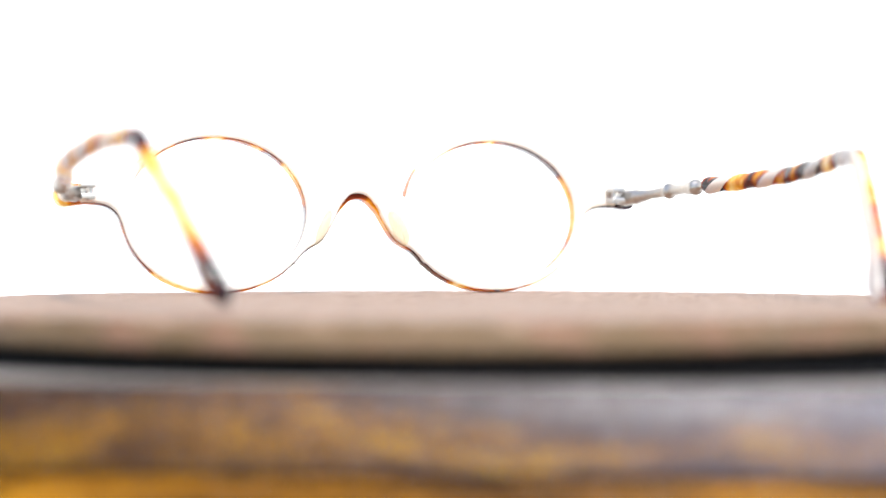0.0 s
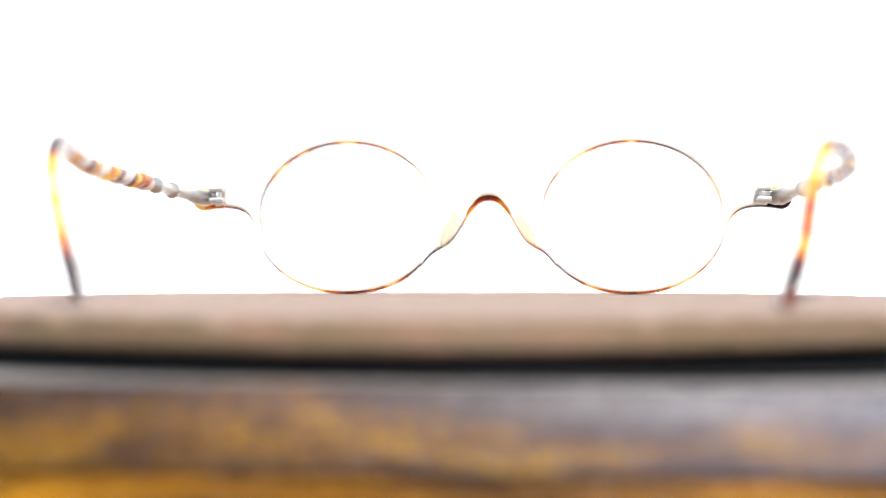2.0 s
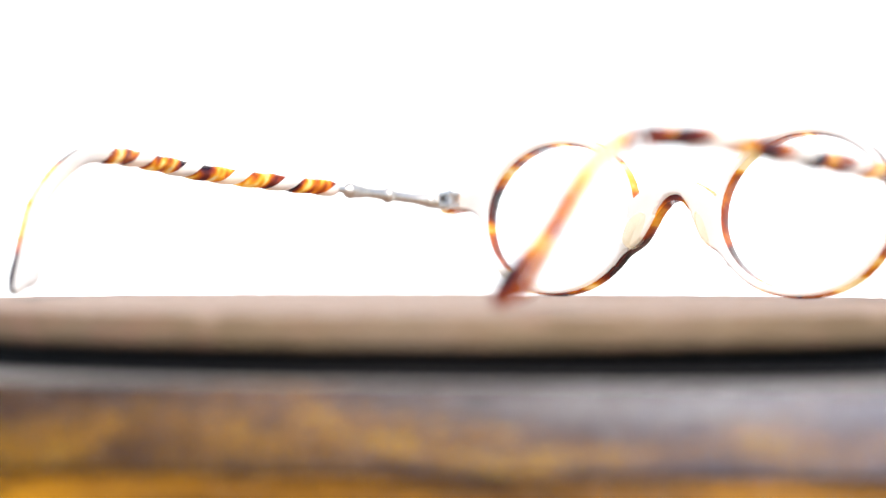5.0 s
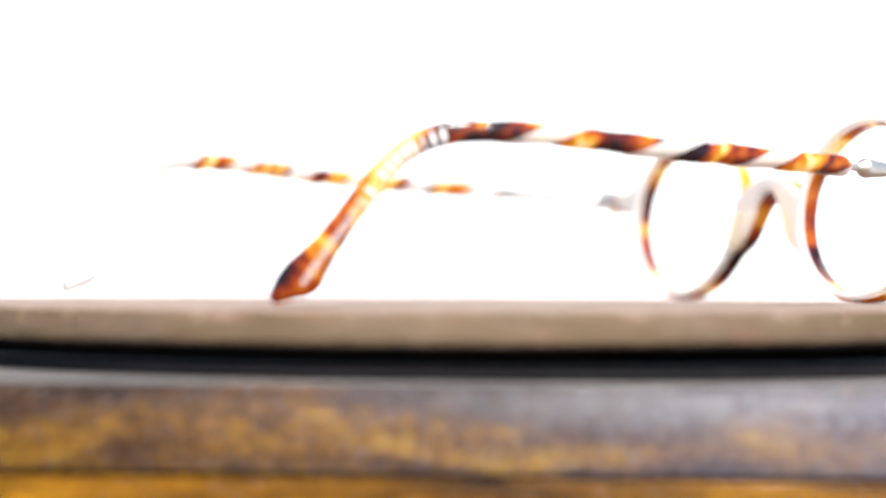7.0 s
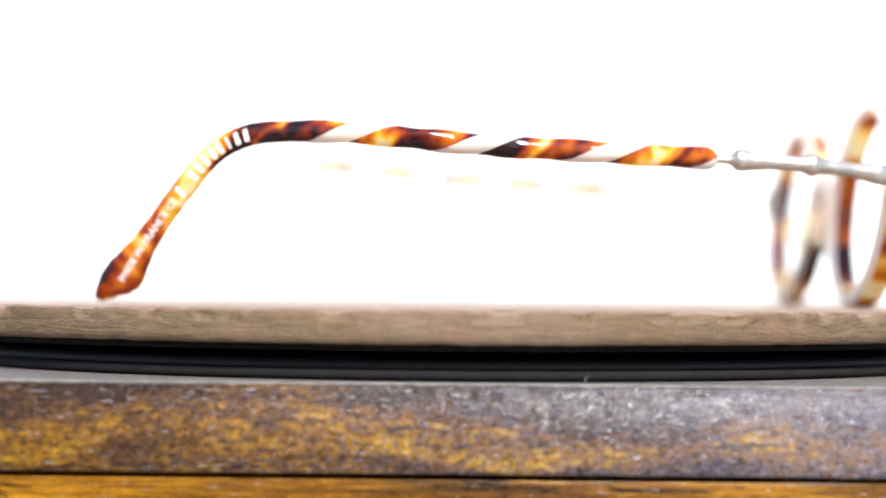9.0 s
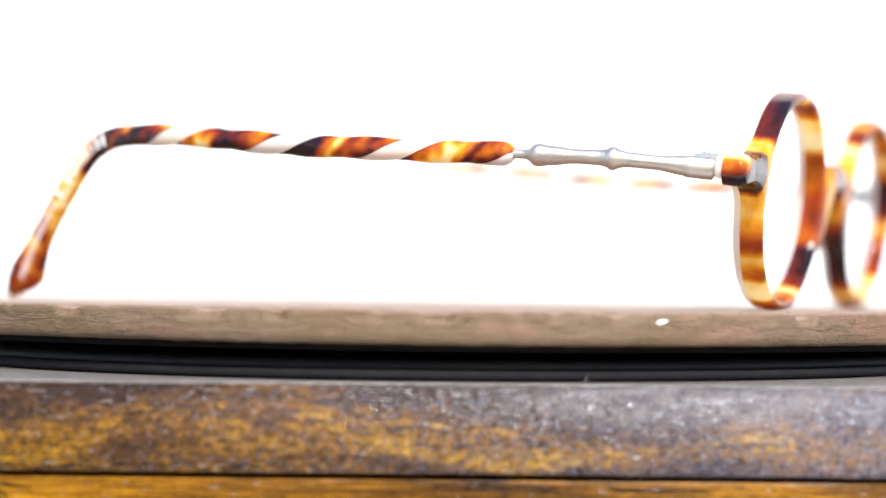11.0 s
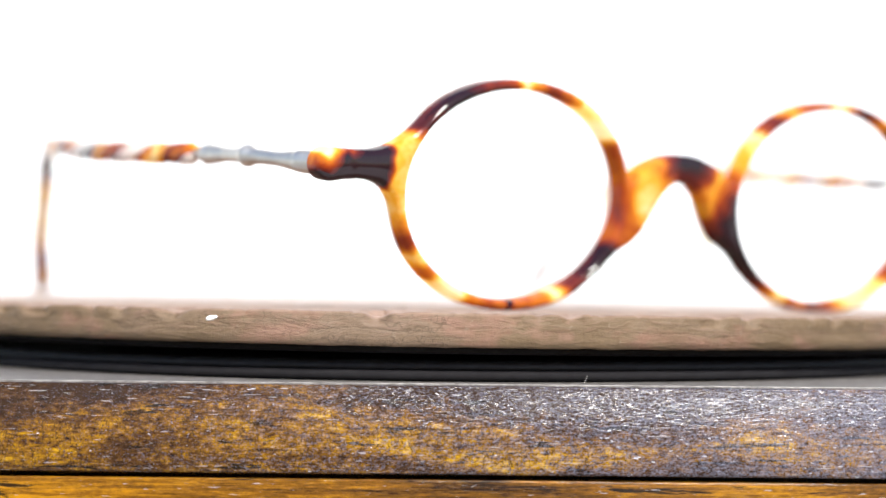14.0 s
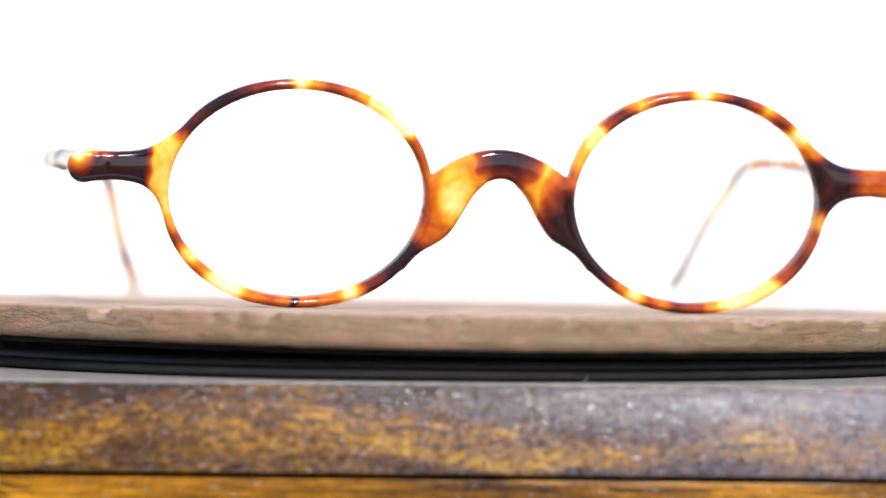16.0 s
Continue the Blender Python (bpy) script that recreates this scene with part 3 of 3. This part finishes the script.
# darkness along each arm, by v
ARM_P = [(-131, .42), (-127.5, .42), (-125, .36), (-122.5, .45), (-120.5, .5), (-118.5, .2), (-115.5, .12), (-112.5, .15), (-110.5, .38), (-108, .78), (-104, .62), (-102, .4), (-100, .8), (-96, .8), (-92, .6), (-87, .2), (-84, .4), (-81, .85), (-75, .8), (-72, .5), (-67, .95), (-63.5, .6), (-60, .25), (-56, .5), (-52, .72), (-48, .3), (-43, .22), (-40, .55), (-37, .92), (-34.5, .5), (-31, .45)]
ARM_F = [(-131, .8), (-124, .62), (-119, .15), (-115, .08), (-112, .3), (-107, .85), (-101, .6), (-97, .22), (-92, .6), (-86, .3), (-82, .8), (-77, .35), (-70, .85), (-65, .4), (-58, .22), (-53, .4), (-48, .85), (-43, .5), (-40, .75), (-36, .4), (-31, .45)]
METAL_R = [(0, 1.75), (4.0, 1.72), (4.6, 1.5), (8.5, 1.12), (13.0, 1.18), (14.2, 1.42), (14.8, 1.78), (15.5, 1.78), (16.1, 1.4), (17.2, 1.2), (21, 1.14), (24.6, 1.5), (26.8, 1.78), (27.4, 1.7), (28.0, 1.1), (28.8, 0.72), (31.6, 0.7)]


def arm(side, glasses, figure, pitch, phase_v, cream_width, stop_v, seed, rise=0.0, splay=0.0, bow=0.0, tone=0.0):
    """One arm: a satin metal bar with a bamboo knot, then a twisted two-layer acetate bar that ends in a curved tip.
    pitch: length of a full turn; phase_v: where the cream layer faces +u; it stops turning at stop_v."""
    rows = []
    for u, v, z in ARM_LINE:
        out = splay * max(0.0, (min(-v, 118) - 25) / 100) + 0.9 * bow * math.exp(-((v + 112) / 7) ** 2)
        sag = bow * math.exp(-((z - 14.5) / 7) ** 2) if v < -108 else 0.0
        up = rise * min(1.0, max(0.0, (-v - 20) / 60)) * (1 if v > -108 else 0.5)
        rows.append((side * (u + out), v - sag, z + up))
    line = Line(rows)

    n = 28
    stations = sorted(set([i * 0.4 for i in range(79)] + [31.6]))
    verts = []
    knot = line.at(15.2)
    for s in stations:
        p, e1, e2, t = line.frame_at(s)
        p = p - knot
        r = table(s, METAL_R)
        square = 0.22 * max(0.0, 1 - max(0.0, s - 3.8) / 1.5)
        for j in range(n):
            a = 2 * math.pi * j / n
            q = r * (1 + square * (1 / max(abs(math.cos(a)), abs(math.sin(a))) - 1))
            verts.append((p + e1 * q * math.cos(a) + e2 * q * math.sin(a)) * MM)
    faces = grid_faces(len(stations), n, True) + [tuple(reversed(range(n))), tuple(len(verts) - n + i for i in range(n))]
    temple = mesh_object("temple", verts, faces, SILVER, glasses, "satin silver metal arm with a bamboo knot")
    temple.location = knot * MM

    s0, s1, s_stop = 30.6, line.length, line.s_of_v(stop_v)
    count = 330
    seg_t, seg_c = 26, 12
    half = radians(cream_width) / 2
    angles_t = [half + (2 * math.pi - 2 * half) * i / seg_t for i in range(seg_t + 1)]
    angles_c = [-half + 2 * half * i / seg_c for i in range(seg_c + 1)]
    shell, cream, value = [], [], []
    s_phase = line.s_of_v(phase_v)
    for i in range(count + 1):
        s = s0 + (s1 - s0) * i / count
        p, e1, e2, t = line.frame_at(s)
        if e2.z < 0:
            e2 = -e2
        left = s1 - s
        face = -(min(s, s_stop) - s_phase) * 2 * math.pi / pitch
        begin = min(1.0, (s - s0) / 2.2)
        cap = math.sqrt(max(0.02, 1 - (1 - min(1.0, (s - s0 + 0.3) / 2.2)) ** 2))
        flat = max(0.0, min(1.0, (s - s_stop + 5) / 10))
        thick = (1.72 * (1 - flat) + 1.45 * flat) * cap
        tall = (1.78 * (1 - flat) + 1.82 * flat) * cap
        shift = 0.0
        if left < 17:
            back = table(left, [(0.0, 2.2), (0.4, 2.7), (1.4, 3.1), (4.0, 3.5), (6.0, 3.4), (9.0, 2.7), (12.0, 2.1), (17, 1.82)])
            fore = table(left, [(0.0, -1.2), (0.4, -0.7), (2.0, 0.6), (4.0, 2.4), (5.2, 3.1), (6.4, 3.15), (9.0, 2.6), (12.0, 2.1), (17, 1.82)])
            tall, shift = (back + fore) / 2, (back - fore) / 2
            thick = table(left, [(0.0, 0.6), (0.6, 1.15), (2.5, 1.6), (7.0, 1.6), (12, 1.45), (17, 1.45)])
        p = p + e2 * shift
        for bank, angles in ((shell, angles_t), (cream, angles_c)):
            for a in angles:
                phi = face + a
                if flat > 0:
                    ca, sa = math.cos(phi), math.sin(phi)
                    pw = 1 - 0.35 * flat
                    ca, sa = math.copysign(abs(ca) ** pw, ca), math.copysign(abs(sa) ** pw, sa)
                else:
                    ca, sa = math.cos(phi), math.sin(phi)
                ridge = 1 + 0.07 * (1 - flat) * math.cos(2 * a)
                bank.append((p + e1 * (thick * ridge * ca) + e2 * (tall * ridge * sa)) * MM)
                if bank is shell:
                    q = noise.noise((s * 0.22, seed + 0.5 * math.cos(a), 0.5 * math.sin(a)))
                    q2 = noise.noise((s * 0.6, seed + 9 + 0.9 * math.cos(a), 0.9 * math.sin(a)))
                    # lighter ribbon middle, darker edges: light passing through is put into the value
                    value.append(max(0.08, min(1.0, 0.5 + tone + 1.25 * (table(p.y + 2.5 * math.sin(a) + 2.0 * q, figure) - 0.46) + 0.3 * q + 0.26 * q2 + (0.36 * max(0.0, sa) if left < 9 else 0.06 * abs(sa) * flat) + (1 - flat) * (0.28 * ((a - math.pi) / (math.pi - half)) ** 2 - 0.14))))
    ft = grid_faces(count + 1, seg_t + 1, False)
    fc = grid_faces(count + 1, seg_c + 1, False)
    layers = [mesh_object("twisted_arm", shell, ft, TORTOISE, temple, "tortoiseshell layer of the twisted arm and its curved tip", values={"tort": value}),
              mesh_object("inlay", cream, fc, CREAM, temple, "cream layer spiralling along the arm")]
    for ob in layers:
        ob.location = -knot * MM
    return temple, line


def hinge(side, glasses):
    bm = box_bm((3.2, 4.0, 1.1), (-1.0, 0, 1.2), 0.25)
    bm = box_bm((3.2, 4.0, 1.1), (-1.0, 0, -1.2), 0.25, bm=bm)
    bm = box_bm((2.2, 2.6, 1.2), (-0.2, 1.2, 0), 0.2, bm=bm)
    one = bmesh.new()
    bmesh.ops.create_cone(one, cap_ends=True, segments=16, radius1=0.7, radius2=0.7, depth=4.0)
    bmesh.ops.translate(one, verts=one.verts, vec=(-1.4, -0.6, 0))
    me = bpy.data.meshes.new("tmp")
    one.to_mesh(me)
    one.free()
    bm.from_mesh(me)
    bpy.data.meshes.remove(me)
    bmesh.ops.transform(bm, matrix=Matrix.Diagonal((side * MM, MM, MM, 1)), verts=bm.verts)
    if side < 0:
        bmesh.ops.reverse_faces(bm, faces=bm.faces)
    me = bpy.data.meshes.new("hinge")
    bm.to_mesh(me)
    bm.free()
    me.materials.append(STEEL)
    ob = new("hinge", me)
    ob.location = (side * 61.6 * MM, -3.4 * MM, 21.4 * MM)
    ob.parent = glasses
    return tagged(ob, "small silver metal hinge")


def lettering(temple, line):
    """White print on the outer face of the arm's tip: bars for the maker's mark, then the line of origin."""
    def on_arm(s, lift):
        p, e1, e2, t = line.frame_at(s)
        if e2.z < 0:
            e2 = -e2
        return p, e1, e2, t

    s_a = line.s_of_v(-117.0)
    s_b = line.s_of_v(-104.6)
    slots = [0, 2, 3, 4, 5, 6, 7, 8, 9]
    for i in slots:
        s = s_a + (s_b - s_a) * (i + 0.5) / 10
        p, e1, e2, t = on_arm(s, 0)
        m = Matrix((( -t.x, e2.x, e1.x, p.x + e1.x * 1.48), (-t.y, e2.y, e1.y, p.y + e1.y * 1.48), (-t.z, e2.z, e1.z, p.z + e1.z * 1.48), (0, 0, 0, 1)))
        wide = 0.35 if i == 7 else 0.68
        box = bmesh.new()
        bmesh.ops.create_cube(box, size=1.0)
        bmesh.ops.transform(box, matrix=Matrix.Scale(MM, 4) @ m @ Matrix.Diagonal((wide, 1.9, 0.14, 1)), verts=box.verts)
        part("mark", box, INK, temple, "white printed bar", smooth=False).location = -temple.location

    curve = bpy.data.curves.new("origin_line", "FONT")
    curve.body = "MADE IN FRANCE CE"
    curve.size = 1.6
    curve.align_x, curve.align_y = "CENTER", "CENTER"
    curve.extrude = 0.05
    text = bpy.data.objects.new("origin_line", curve)
    scene.collection.objects.link(text)
    me = bpy.data.meshes.new_from_object(text.evaluated_get(bpy.context.evaluated_depsgraph_get()))
    scene.collection.objects.unlink(text)
    bpy.data.objects.remove(text)
    xs = [v.co.x for v in me.vertices]
    lo, hi = min(xs), max(xs)
    s_low, s_high = line.length - 5.2, line.s_of_v(-117.4)
    for v in me.vertices:
        s = s_low + (s_high - s_low) * (v.co.x - lo) / (hi - lo)
        p, e1, e2, t = on_arm(s, 0)
        lift = table(line.length - s, [(0.0, 0.6), (2.5, 1.64), (7.0, 1.64), (12.0, 1.49), (17.0, 1.49)])
        v.co = (p + e2 * (v.co.y - 0.1) + e1 * (lift + v.co.z)) * MM
    me.materials.clear()
    me.materials.append(INK)
    ob = new("origin_line", me)
    ob.parent = temple
    ob.location = -temple.location
    return tagged(ob, "white printed words on the arm's tip")


def spectacles():
    g = tagged(new("spectacles"), "small oval tortoiseshell spectacles with twisted arms standing on the board", "eyeglasses")
    front = front_parts(g)
    for side in (1, -1):
        nose_pad(side, front)
    hinge(1, g)
    hinge(-1, g)
    temple, line = arm(1, g, ARM_P, 20.2, -69.6, 110, -99.7, 3.0)
    lettering(temple, line)
    arm(-1, g, ARM_F, 14.2, -102.1, 126, -102.1, 11.0, 1.4, 3.2, 3.0, -0.1)
    return g


def lint():
    bm = bmesh.new()
    for k in range(4):
        bmesh.ops.create_icosphere(bm, subdivisions=1, radius=0.00017 - 0.00002 * k, matrix=Matrix.Translation((0.00014 * k, -0.0001, 0.0003 * k)))
    ob = part("lint", bm, PALE_GREY, None)
    ob.location = (0.0203, -0.1041, BASE_TOP + 0.0002)
    return tagged(ob, "tiny pale speck of lint on the wooden box", "lint")


paper_sweep()
table_top()
sky_blockers()
turntable_base()
lint()
disc = platter()
board = board_slab()
glasses = spectacles()
cam.data.dof.focus_object = focus


# ---- movement ----
def turned(t):
    """The turn of the platter in degrees."""
    d = t - 8.0
    return math.degrees(-0.243561 - 0.208198 * d - 0.00011275 * d * d)


def motions():
    times = [0.5 * i for i in range(33)]
    lean = pose(0, 0, 0, -0.452, -0.309, 0)                    # the board does not lie quite level on the platter
    stand = pose(0.064324, 0.03061, 0, 0, 0, -62.389)        # where the spectacles stand on the board
    walk(focus, [(t, STILL @ pose(0, 0, -d)) for t, d in FOCUS])
    walk(disc, [(t, pose(AXIS_X, 0, 0, 0, 0, turned(t))) for t in times])
    walk(board, [(t, pose(AXIS_X, 0, 0, 0, 0, turned(t)) @ lean) for t in times])
    walk(glasses, [(t, pose(AXIS_X, 0, 0, 0, 0, turned(t)) @ lean @ stand) for t in times])


motions()
